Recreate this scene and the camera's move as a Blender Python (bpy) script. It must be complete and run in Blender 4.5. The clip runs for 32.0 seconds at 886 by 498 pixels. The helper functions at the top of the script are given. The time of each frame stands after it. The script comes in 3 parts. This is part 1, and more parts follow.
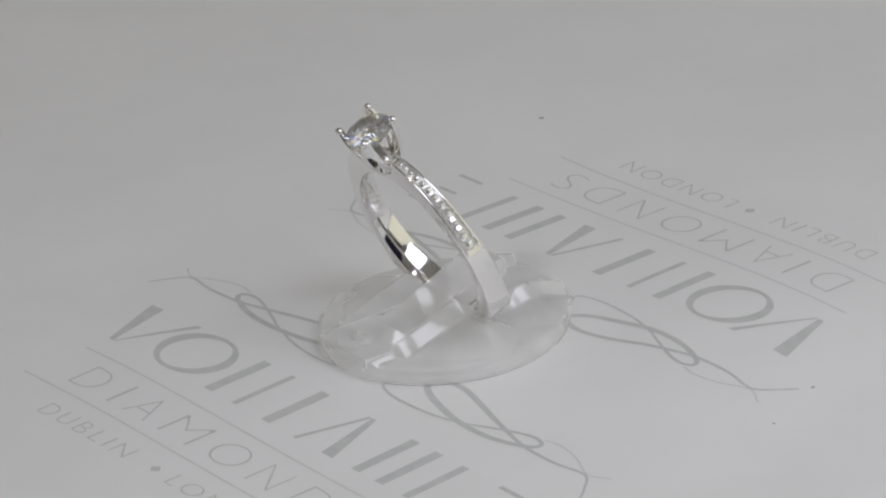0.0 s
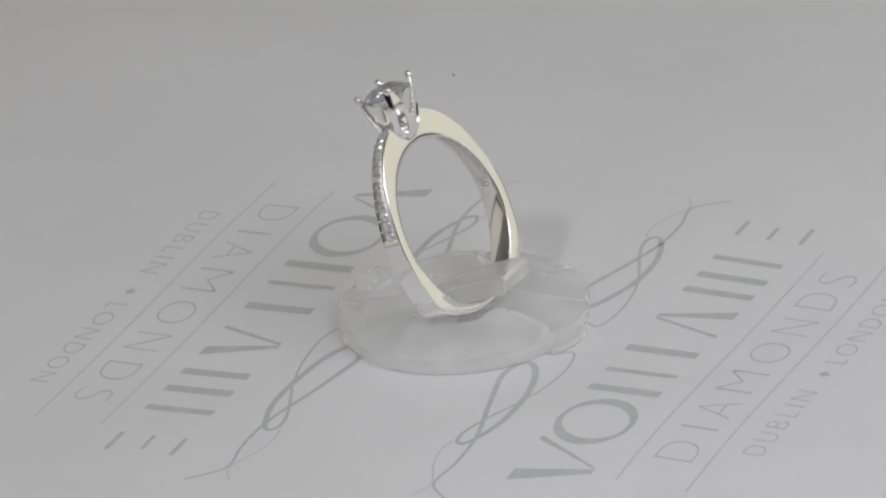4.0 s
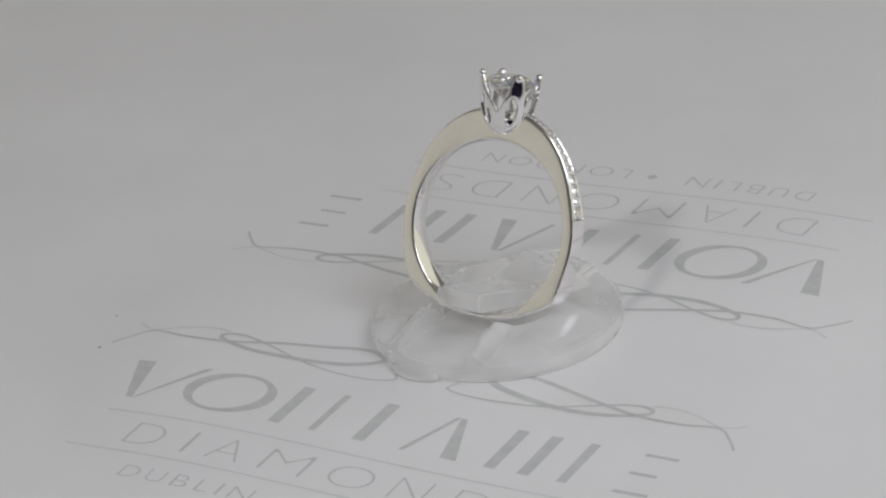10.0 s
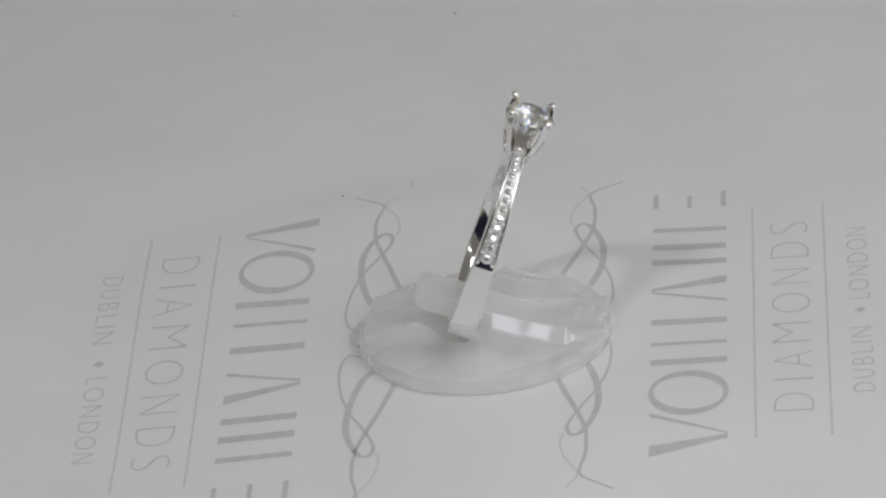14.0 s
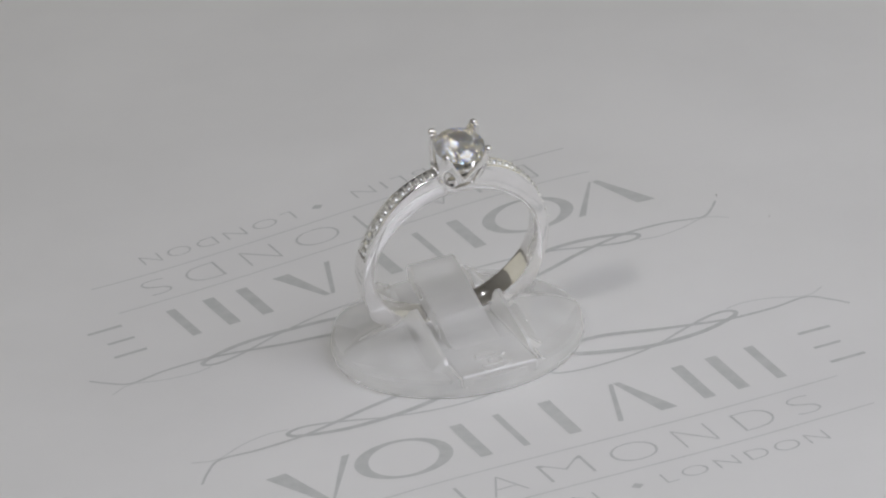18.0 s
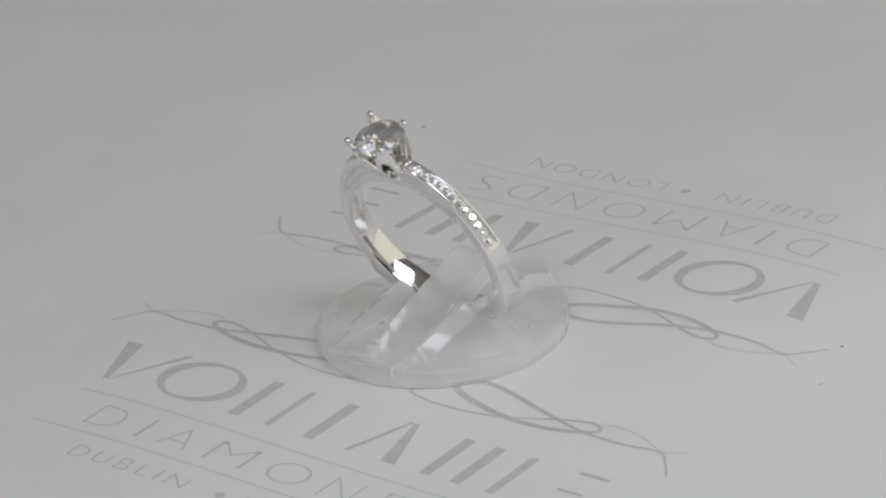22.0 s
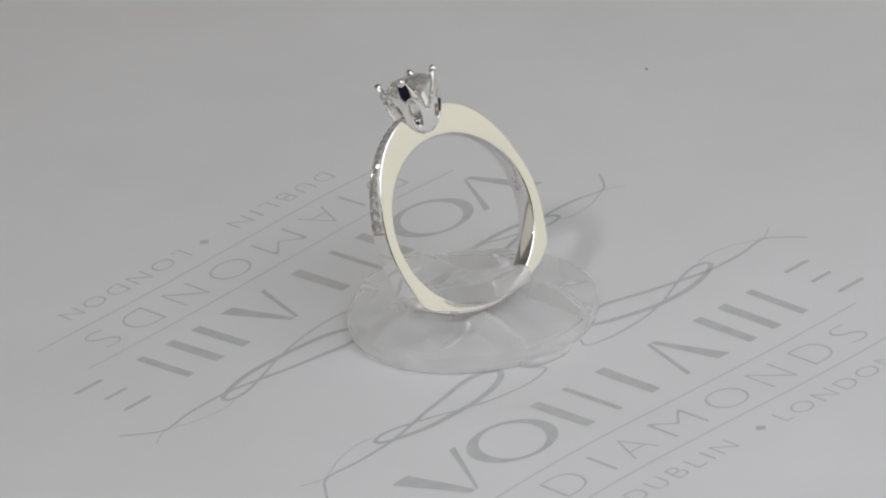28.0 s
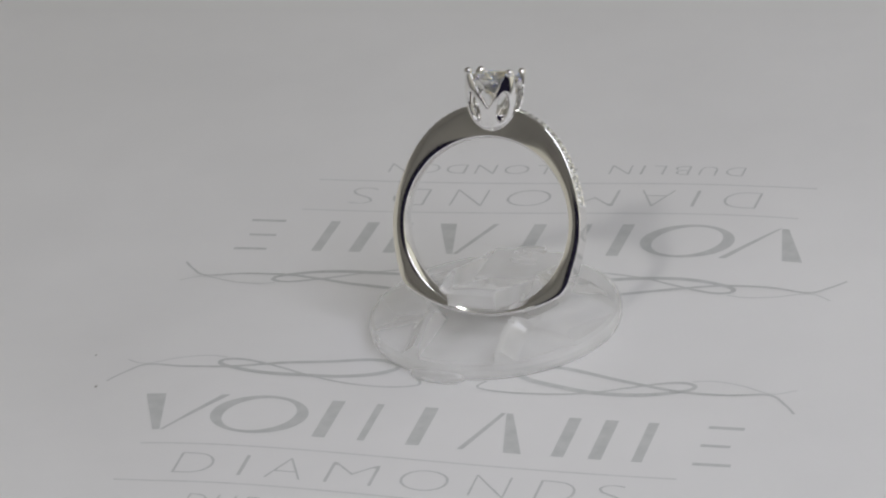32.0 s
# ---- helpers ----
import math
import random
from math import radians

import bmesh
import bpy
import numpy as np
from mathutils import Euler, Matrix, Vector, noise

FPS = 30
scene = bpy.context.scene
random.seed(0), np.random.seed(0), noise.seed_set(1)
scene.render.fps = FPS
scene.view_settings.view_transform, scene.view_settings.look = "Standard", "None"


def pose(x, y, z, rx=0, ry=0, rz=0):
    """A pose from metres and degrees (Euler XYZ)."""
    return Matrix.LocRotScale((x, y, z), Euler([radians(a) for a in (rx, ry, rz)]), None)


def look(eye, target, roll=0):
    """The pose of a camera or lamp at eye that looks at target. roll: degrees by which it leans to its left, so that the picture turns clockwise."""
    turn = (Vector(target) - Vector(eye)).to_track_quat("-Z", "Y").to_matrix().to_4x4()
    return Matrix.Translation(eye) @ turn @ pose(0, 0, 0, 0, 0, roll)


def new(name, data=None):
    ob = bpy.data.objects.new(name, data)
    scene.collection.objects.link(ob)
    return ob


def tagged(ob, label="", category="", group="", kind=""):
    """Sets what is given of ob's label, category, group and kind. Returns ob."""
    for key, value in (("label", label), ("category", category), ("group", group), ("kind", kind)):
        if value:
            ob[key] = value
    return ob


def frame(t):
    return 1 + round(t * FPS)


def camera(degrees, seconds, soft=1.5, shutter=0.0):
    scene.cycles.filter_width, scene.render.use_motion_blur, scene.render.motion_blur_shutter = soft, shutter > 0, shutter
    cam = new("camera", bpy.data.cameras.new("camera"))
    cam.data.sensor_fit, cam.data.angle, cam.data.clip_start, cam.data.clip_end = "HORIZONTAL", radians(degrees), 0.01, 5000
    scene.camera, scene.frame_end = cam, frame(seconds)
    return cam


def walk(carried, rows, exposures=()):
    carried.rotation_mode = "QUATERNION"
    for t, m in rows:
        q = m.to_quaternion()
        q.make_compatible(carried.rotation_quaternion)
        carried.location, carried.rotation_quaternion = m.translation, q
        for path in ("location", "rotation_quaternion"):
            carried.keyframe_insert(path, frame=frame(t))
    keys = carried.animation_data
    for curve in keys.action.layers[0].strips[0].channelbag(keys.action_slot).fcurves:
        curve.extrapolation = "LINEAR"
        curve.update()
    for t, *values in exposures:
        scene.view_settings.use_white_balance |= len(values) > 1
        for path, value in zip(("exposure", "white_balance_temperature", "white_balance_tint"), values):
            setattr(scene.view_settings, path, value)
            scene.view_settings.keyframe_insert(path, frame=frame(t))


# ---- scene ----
MM = 0.001
# the fixed camera: a long lens, well above the little turntable
cam = camera(8.472, 32.0, soft=2.2)
CAM = Matrix(((0.99483879, 0.10141438, 0.00330087, 0.0),
              (-0.04014452, 0.42326341, -0.90511685, -0.51335481),
              (-0.093189, 0.90031284, 0.42515009, 0.25001568),
              (0, 0, 0, 1)))
walk(cam, [(0.0, CAM), (32.0, CAM)])

# ---- light ----
world = bpy.data.worlds.new("room_air")
scene.world = world
world.use_nodes = True
world.node_tree.nodes["Background"].inputs["Color"].default_value = (0.5, 0.5, 0.52, 1)
world.node_tree.nodes["Background"].inputs["Strength"].default_value = 0.02


def area_lamp(name, eye, target, sx, sy, watts, colour, spread=180):
    data = bpy.data.lights.new(name, "AREA")
    data.shape, data.size, data.size_y = "RECTANGLE", sx, sy
    data.energy, data.color, data.spread = watts, colour, radians(spread)
    ob = new(name, data)
    ob.matrix_world = look(eye, target)
    return ob


# small hard lamp in front, high on one side: it throws the ring's shadow
area_lamp("key_lamp", (-0.37, -0.47, 0.67), (0, 0, 0), 0.07, 0.07, 1.12, (1.0, 0.975, 0.95))
# broad cool light in front of the turntable
area_lamp("overhead_lamp", (0.16, -0.18, 0.3), (0.06, -0.08, 0), 0.28, 0.2, 0.65, (0.88, 0.89, 1.0))
# unseen weak fill light, added high over the front
area_lamp("fill_lamp", (0.2, -0.42, 1.05), (0.05, -0.1, 0), 1.5, 0.9, 0.2, (0.98, 0.95, 0.93))
# unseen warm panels on both sides, added for the cream mirrored in the ring
area_lamp("side_panel_lamp", (0.62, -0.02, 0.22), (0, -0.02, 0.03), 1.4, 0.5, 1.28, (0.98, 0.96, 0.79))
area_lamp("side_panel_lamp", (-0.86, 0.02, 0.22), (0, 0.02, 0.2), 1.55, 0.42, 0.56, (1.0, 0.96, 0.80))
# pinpoint lamps, added for sparkle in the metal and the stones
for x, y, z in ((-0.12, -0.42, 0.5), (0.36, -0.2, 0.5), (-0.3, 0.1, 0.55), (0.2, -0.5, 0.6)):
    area_lamp("spot_lamp", (x, y, z), (0, 0, 0.015), 0.014, 0.014, 0.045, (0.95, 0.97, 1.0))

# ---- materials ----


def nodes(name):
    m = bpy.data.materials.new(name)
    m.use_nodes = True
    t = m.node_tree
    return m, t, t.nodes["Principled BSDF"]


def noise_node(t, scale, detail=4, rough=0.6):
    co = t.nodes.new("ShaderNodeTexCoord")
    n = t.nodes.new("ShaderNodeTexNoise")
    n.inputs["Scale"].default_value = scale
    n.inputs["Detail"].default_value = detail
    n.inputs["Roughness"].default_value = rough
    t.links.new(co.outputs["Object"], n.inputs["Vector"])
    return n


def ramp(t, src, a, b, lo=0.35, hi=0.65):
    r = t.nodes.new("ShaderNodeValToRGB")
    r.color_ramp.elements[0].position, r.color_ramp.elements[1].position = lo, hi
    r.color_ramp.elements[0].color = (*a, 1)
    r.color_ramp.elements[1].color = (*b, 1)
    t.links.new(src, r.inputs["Fac"])
    return r


def bump(t, bsdf, src, strength, dist):
    b = t.nodes.new("ShaderNodeBump")
    b.inputs["Strength"].default_value = strength
    b.inputs["Distance"].default_value = dist
    t.links.new(src, b.inputs["Height"])
    t.links.new(b.outputs["Normal"], bsdf.inputs["Normal"])


def mat_varied(name, a, b, scale, rough, metal=0.0, bump_s=0.0, bump_d=0.00002, fine=None, spec=0.5):
    m, t, bs = nodes(name)
    n = noise_node(t, scale)
    t.links.new(ramp(t, n.outputs["Fac"], a, b).outputs["Color"], bs.inputs["Base Color"])
    bs.inputs["Roughness"].default_value = rough
    bs.inputs["Metallic"].default_value = metal
    bs.inputs["Specular IOR Level"].default_value = spec
    if bump_s:
        bump(t, bs, noise_node(t, fine or scale * 8, 3).outputs["Fac"], bump_s, bump_d)
    return m


PAPER = mat_varied("satin_paper", (0.77, 0.77, 0.765), (0.81, 0.81, 0.805), 30, 0.5, bump_s=0.25, bump_d=0.00003, fine=2500, spec=0.4)
INK = mat_varied("silver_grey_ink", (0.54, 0.555, 0.545), (0.60, 0.61, 0.60), 700, 0.55)
INK_PALE = mat_varied("pale_grey_ink", (0.62, 0.63, 0.62), (0.67, 0.68, 0.67), 700, 0.55)
SPECK = mat_varied("dark_dust", (0.25, 0.24, 0.22), (0.4, 0.38, 0.36), 3000, 0.9)
GOLD = mat_varied("polished_white_gold", (0.89, 0.88, 0.87), (0.93, 0.92, 0.915), 300, 0.09, metal=1.0, bump_s=0.05, bump_d=0.00001, fine=900)
GRAIN = mat_varied("bright_cut_white_gold", (0.9, 0.9, 0.89), (0.97, 0.97, 0.96), 2500, 0.42, metal=1.0, bump_s=0.3, bump_d=0.00003, fine=4000)
MARK = mat_varied("engraved_gold", (0.5, 0.48, 0.46), (0.62, 0.6, 0.58), 2500, 0.45, metal=1.0)
WALL = mat_varied("matt_cream_wall", (0.75, 0.74, 0.73), (0.79, 0.78, 0.77), 6, 0.8, bump_s=0.1, bump_d=0.0005)
DARK = mat_varied("dark_matt", (0.012, 0.010, 0.032), (0.045, 0.035, 0.115), 5, 0.9, bump_s=0.2, bump_d=0.001)
TABLE = mat_varied("grey_laminate", (0.33, 0.33, 0.33), (0.38, 0.38, 0.37), 15, 0.5)


def brilliant_glass(name, bend, shine, haze):
    """Diamond: strongly bending glass that splits light into colours, partly sheer, with mirror-bright facets and
    diffuse white mixed in to brighten it.
    """
    m, t, bs = nodes(name)
    t.nodes.remove(bs)
    last = None
    for colour, ior in (((1, 0.9, 0.55, 1), 2.40), ((0, 0.1, 0.45, 1), 2.46)):
        glass = t.nodes.new("ShaderNodeBsdfGlass")
        glass.inputs["Color"].default_value, glass.inputs["IOR"].default_value, glass.inputs["Roughness"].default_value = colour, ior, 0.0
        if last:
            both = t.nodes.new("ShaderNodeAddShader")
            t.links.new(last.outputs[0], both.inputs[0])
            t.links.new(glass.outputs[0], both.inputs[1])
            glass = both
        last = glass
    sheer, gloss, scatter = (t.nodes.new("ShaderNodeBsdf" + kind) for kind in ("Transparent", "Glossy", "Diffuse"))
    gloss.inputs["Roughness"].default_value = 0.03
    gloss.inputs["Color"].default_value = (0.99, 0.99, 0.98, 1)
    scatter.inputs["Color"].default_value = (0.97, 0.97, 0.95, 1)
    for other, fac in ((sheer, 1 - bend), (gloss, shine), (scatter, haze)):
        both = t.nodes.new("ShaderNodeMixShader")
        both.inputs["Fac"].default_value = fac
        t.links.new(last.outputs[0], both.inputs[1])
        t.links.new(other.outputs[0], both.inputs[2])
        last = both
    t.links.new(last.outputs[0], t.nodes["Material Output"].inputs["Surface"])
    return m


DIAMOND = brilliant_glass("diamond", 0.9, 0.0, 0.04)
# the lower facets of a diamond throw nearly all light back: mirror gloss and white stand in
DIAMOND_BACK = brilliant_glass("diamond_back", 0.3, 0.84, 0.16)
MELEE = brilliant_glass("small_diamond", 0.4, 0.68, 0.24)


def acrylic(name, haze=(0.28, 0.35), through_milk=0.25):
    """Clear moulded plastic: mostly sheer, slightly bending, with a glossy skin; its white haze also stands in for
    light gathered inside.
    """
    m, t, bs = nodes(name)
    t.nodes.remove(bs)
    ripple = t.nodes.new("ShaderNodeBump")
    ripple.inputs["Strength"].default_value, ripple.inputs["Distance"].default_value = 0.5, 0.0001
    t.links.new(noise_node(t, 200, 1).outputs["Fac"], ripple.inputs["Height"])
    def shader(kind, colour):
        k = t.nodes.new(kind)
        k.inputs["Color"].default_value = (*colour, 1)
        return k

    def skin(k):
        k.inputs["Roughness"].default_value = 0.06
        t.links.new(ripple.outputs["Normal"], k.inputs["Normal"])
        return k

    def blend(x, y, fac):
        k = t.nodes.new("ShaderNodeMixShader")
        k.inputs["Fac"].default_value = fac
        t.links.new(x.outputs[0], k.inputs[1])
        t.links.new(y.outputs[0], k.inputs[2])
        return k

    bend = skin(shader("ShaderNodeBsdfGlass", (1, 1, 1)))
    bend.inputs["IOR"].default_value = 1.45
    core = blend(shader("ShaderNodeBsdfTransparent", (1, 1, 1)), bend, 0.16)
    milk = blend(shader("ShaderNodeBsdfDiffuse", (0.98, 0.98, 0.975)), shader("ShaderNodeBsdfTranslucent", (0.98, 0.98, 0.975)), through_milk)
    inside = blend(core, milk, 0.0)
    cloud = t.nodes.new("ShaderNodeMapRange")
    cloud.inputs["From Min"].default_value, cloud.inputs["From Max"].default_value = 0.35, 0.65
    cloud.inputs["To Min"].default_value, cloud.inputs["To Max"].default_value = haze
    t.links.new(noise_node(t, 160, 1).outputs["Fac"], cloud.inputs["Value"])
    t.links.new(cloud.outputs["Result"], inside.inputs["Fac"])
    facing = t.nodes.new("ShaderNodeLayerWeight")
    facing.inputs["Blend"].default_value = 0.5
    power = t.nodes.new("ShaderNodeMath")
    power.operation = "POWER"
    power.inputs[1].default_value = 5.0
    t.links.new(facing.outputs["Facing"], power.inputs[0])
    gloss = t.nodes.new("ShaderNodeMapRange")
    gloss.inputs["To Min"].default_value, gloss.inputs["To Max"].default_value = 0.06, 0.6
    t.links.new(power.outputs["Value"], gloss.inputs["Value"])
    top = blend(inside, skin(shader("ShaderNodeBsdfGlossy", (1, 1, 1))), 0.0)
    t.links.new(gloss.outputs["Result"], top.inputs["Fac"])
    t.links.new(top.outputs["Shader"], t.nodes["Material Output"].inputs["Surface"])
    return m


ACRYLIC = acrylic("cloudy_clear_acrylic")
# whiter copy of the acrylic, for walls that should look lit
BRIGHT_ACRYLIC = acrylic("bright_acrylic", (0.5, 0.6), 0.45)

# ---- mesh helpers ----


def mesh_of(name, bm, material, smooth=False):
    me = bpy.data.meshes.new(name)
    bm.normal_update()
    bm.to_mesh(me)
    bm.free()
    me.materials.append(material)
    if smooth:
        for f in me.polygons:
            f.use_smooth = True
    return me


def part(name, bm, material, parent, label="", smooth=False):
    """Links a bmesh as one mesh object under its thing."""
    ob = new(name, mesh_of(name, bm, material, smooth))
    ob.parent = parent
    if label:
        ob["label"] = label
    return ob


def box_bm(x0, x1, y0, y1, z0, z1, bevel=0.0):
    bm = bmesh.new()
    bmesh.ops.create_cube(bm, size=1)
    for v in bm.verts:
        v.co = Vector((x0 if v.co.x < 0 else x1, y0 if v.co.y < 0 else y1, z0 if v.co.z < 0 else z1))
    if bevel:
        bmesh.ops.bevel(bm, geom=bm.edges[:], offset=bevel, segments=3, affect="EDGES", profile=0.5)
    return bm


def spline(pts, n):
    """Catmull-Rom through the points, n steps a span."""
    p = [Vector(q) for q in pts]
    p = [p[0] * 2 - p[1]] + p + [p[-1] * 2 - p[-2]]
    out = []
    for i in range(1, len(p) - 2):
        a, b, c, d = p[i - 1:i + 3]
        for k in range(n):
            s = k / n
            out.append(0.5 * (2 * b + (c - a) * s + (2 * a - 5 * b + 4 * c - d) * s * s + (3 * b - a - 3 * c + d) * s ** 3))
    out.append(p[-2])
    return out


# ---- the room that closes the place round the turntable ----


def wall(name, x0, x1, y0, y1, z0, z1, material, label):
    ob = new(name, mesh_of(name, box_bm(x0, x1, y0, y1, z0, z1), material))
    return tagged(ob, label, "wall", kind="structure")


FLOOR_Z = -0.06
tagged(wall("table_top", -0.9, 0.9, -0.9, 0.9, FLOOR_Z - 0.03, FLOOR_Z, TABLE, ""), "plain grey laminate table top under the turntable", "table top")
wall("wall_back", -0.93, 0.93, 0.9, 0.93, FLOOR_Z - 0.03, 1.2, WALL, "plain matt cream wall behind the table")
wall("wall_left", -0.93, -0.9, -0.9, 0.9, FLOOR_Z - 0.03, 1.2, WALL, "plain matt cream side wall")
wall("wall_right", 0.9, 0.93, -0.9, 0.9, FLOOR_Z - 0.03, 1.2, WALL, "plain matt cream side wall by the warm light")
wall("wall_front", -0.93, 0.93, -0.93, -0.9, FLOOR_Z - 0.03, 1.2, WALL, "plain matt cream wall behind the camera")
# dark panel standing in for the unlit side round the camera, mirrored in ring
wall("dark_reflection_panel", -0.58, 0.61, -0.9, -0.885, FLOOR_Z, 0.52, DARK, "unseen dark panel behind the camera, added for dark reflections in the ring")
wall("ceiling", -0.93, 0.93, -0.93, 0.93, 1.2, 1.23, WALL, "plain matt cream ceiling")

# ---- the turning sheet ----
LOGO_AZ = 126.8
EX = Vector((math.cos(radians(LOGO_AZ)), math.sin(radians(LOGO_AZ)), 0))
EY = Vector((-EX.y, EX.x, 0))


def droop(x, y):
    """How far the warped card lies above or below the middle, in metres."""
    r = math.hypot(x, y)
    k = min(1.0, 0.039 / r) if r > 1e-9 else 1.0
    u, v = x / 0.571 * k, y / 0.571 * k
    a, b = u * 15, v * 15
    z = 0.01057 * u + 0.00074 * v + 0.39954 * u * u - 0.85494 * u * v - 0.59319 * v * v
    z += 0.01 * (-0.05873 * a ** 3 - 0.0068 * a * a * b - 0.15471 * a * b * b - 0.01855 * b ** 3)
    z += 0.01 * (-0.17116 * a ** 4 + 0.46433 * a ** 3 * b - 0.26746 * a * a * b * b + 0.31633 * a * b ** 3 + 0.09396 * b ** 4)
    # flat where the stand presses it on the plate
    f = min(1.0, max(0.0, (r - 0.0125) / 0.006))
    return 0.571 * z * f * f * (3 - 2 * f)


sheet = new("card_sheet", None)
sheet.empty_display_size = 0.02
tagged(sheet, "large white satin card printed twice with a grey jeweller's emblem", "card")
turntable = new("turntable", None)
tagged(turntable, "plain turning plate carrying the printed card", "turntable")


def sheet_bm():
    bm = bmesh.new()
    nx, ny, hx, hy, th = 144, 144, 0.16, 0.16, 0.0003
    grid = []
    for lay in (0, 1):
        rows = []
        for j in range(ny + 1):
            rows.append([])
            for i in range(nx + 1):
                x, y = hx * (2 * i / nx - 1), hy * (2 * j / ny - 1)
                rows[-1].append(bm.verts.new((x, y, droop(x, y) - lay * th)))
        grid.append(rows)
    for j in range(ny):
        for i in range(nx):
            a, b = grid
            bm.faces.new((a[j][i], a[j][i + 1], a[j + 1][i + 1], a[j + 1][i]))
            bm.faces.new((b[j][i], b[j + 1][i], b[j + 1][i + 1], b[j][i + 1]))
    a, b = grid
    for i in range(nx):
        bm.faces.new((b[0][i], b[0][i + 1], a[0][i + 1], a[0][i]))
        bm.faces.new((a[ny][i], a[ny][i + 1], b[ny][i + 1], b[ny][i]))
    for j in range(ny):
        bm.faces.new((a[j][0], a[j + 1][0], b[j + 1][0], b[j][0]))
        bm.faces.new((b[j][nx], b[j + 1][nx], a[j + 1][nx], a[j][nx]))
    return bm


part("card", sheet_bm(), PAPER, sheet, smooth=True)


def plate_bm():
    bm = bmesh.new()
    bmesh.ops.create_cone(bm, cap_ends=True, segments=96, radius1=0.05, radius2=0.05, depth=0.012)
    bmesh.ops.translate(bm, verts=bm.verts[:], vec=(0, 0, -0.0105))
    return bm


part("platter", plate_bm(), TABLE, turntable)
bm = bmesh.new()
bmesh.ops.create_cone(bm, cap_ends=True, segments=48, radius1=0.045, radius2=0.03, depth=0.0435)
bmesh.ops.translate(bm, verts=bm.verts[:], vec=(0, 0, -0.03825))
part("foot", bm, DARK, turntable)

# emblem in its own plane: millimetres along the lettering and up from the middle of the card


def press(bm, copy, lift=0.00003):
    """Lays a flat mesh drawn in emblem millimetres on the card; copy 0 or 1 is the half of the card."""
    c, s = math.cos(radians(TWIST[copy])), math.sin(radians(TWIST[copy]))
    sg = 1 if copy == 0 else -1
    for v in bm.verts:
        u, w = v.co.x, v.co.y
        u, w = u * c - w * s + SHIFT[copy][0], u * s + w * c + SHIFT[copy][1]
        q = (EX * u + EY * w) * MM * sg
        v.co = Vector((q.x, q.y, droop(q.x, q.y) + lift + v.co.z))
    return bm


TWIST = (-0.65, -0.8)
SHIFT = ((0.7, 0.7), (-0.36, -0.5))


def strip(bm, pts, width):
    """A flat ribbon along points; width is a function of 0..1."""
    n = len(pts)
    left, right = [], []
    for i, p in enumerate(pts):
        tan = (pts[min(i + 1, n - 1)] - pts[max(i - 1, 0)]).normalized()
        w = width(i / (n - 1)) / 2
        left.append(bm.verts.new((p.x - tan.y * w, p.y + tan.x * w, 0)))
        right.append(bm.verts.new((p.x + tan.y * w, p.y - tan.x * w, 0)))
    for i in range(n - 1):
        bm.faces.new((right[i], right[i + 1], left[i + 1], left[i]))
    return bm


def oval_bm(x0, x1, y0, y1, thick, thin):
    bm = bmesh.new()
    n = 96
    cx, cy, rx, ry = (x0 + x1) / 2, (y0 + y1) / 2, (x1 - x0) / 2, (y1 - y0) / 2
    out = [bm.verts.new((cx + rx * math.cos(a), cy + ry * math.sin(a), 0)) for a in [2 * math.pi * k / n for k in range(n)]]
    inn = [bm.verts.new((cx + (rx - thick) * math.cos(a), cy + (ry - thin) * math.sin(a + 0.12), 0)) for a in [2 * math.pi * k / n for k in range(n)]]
    for k in range(n):
        bm.faces.new((out[k], out[(k + 1) % n], inn[(k + 1) % n], inn[k]))
    return bm


TOP, BASE = -16.7, -23.9


def bars_bm(*bars):
    """Flat four-cornered bars, cut across so that they follow the card."""
    bm = bmesh.new()
    for a, b, c, d in bars:
        p, q, r, t = (Vector((x, y, 0)) for x, y in (a, b, c, d))
        n = max(1, math.ceil(max((p - t).length, (q - r).length) / 0.8))
        m = max(1, math.ceil(max((p - q).length, (t - r).length) / 0.8))
        grid = [[bm.verts.new(p.lerp(q, j / m).lerp(t.lerp(r, j / m), i / n)) for j in range(m + 1)] for i in range(n + 1)]
        for i in range(n):
            for j in range(m):
                bm.faces.new((grid[i][j], grid[i][j + 1], grid[i + 1][j + 1], grid[i + 1][j]))
    return bm


def rect(x0, x1, y0, y1):
    return [(x0, y0), (x1, y0), (x1, y1), (x0, y1)]


def emblem_shapes():
    """The big row of the emblem as plain chevrons, ovals and bars."""
    mid = (TOP + BASE) / 2

    return [
        bars_bm([(-25.3, BASE), (-24.6, BASE), (-26.2, TOP), (-28.2, TOP)], [(-24.58, BASE), (-24.3, BASE), (-19.8, TOP), (-20.6, TOP)]),
        oval_bm(-20.6, -11.2, BASE - 0.15, TOP + 0.15, 1.25, 0.5),
        bars_bm(rect(-9.75, -8.5, BASE, TOP), rect(-5.4, -4.7, BASE, TOP)),
        bars_bm(rect(-0.75, 0.55, BASE, TOP)),
        bars_bm([(4.2, BASE), (4.75, BASE), (7.05, TOP), (6.6, TOP)], [(8.6, BASE), (10.3, BASE), (7.7, TOP), (7.07, TOP)]),
        bars_bm(rect(13.1, 14.3, BASE, TOP)),
        bars_bm(rect(16.6, 17.85, BASE, TOP), rect(20.7, 21.7, BASE, TOP)),
        bars_bm(rect(26.4, 29.8, TOP - 0.5, TOP), rect(26.4, 29.2, mid - 0.2, mid + 0.25), rect(26.4, 30.0, BASE, BASE + 0.5)),
    ]


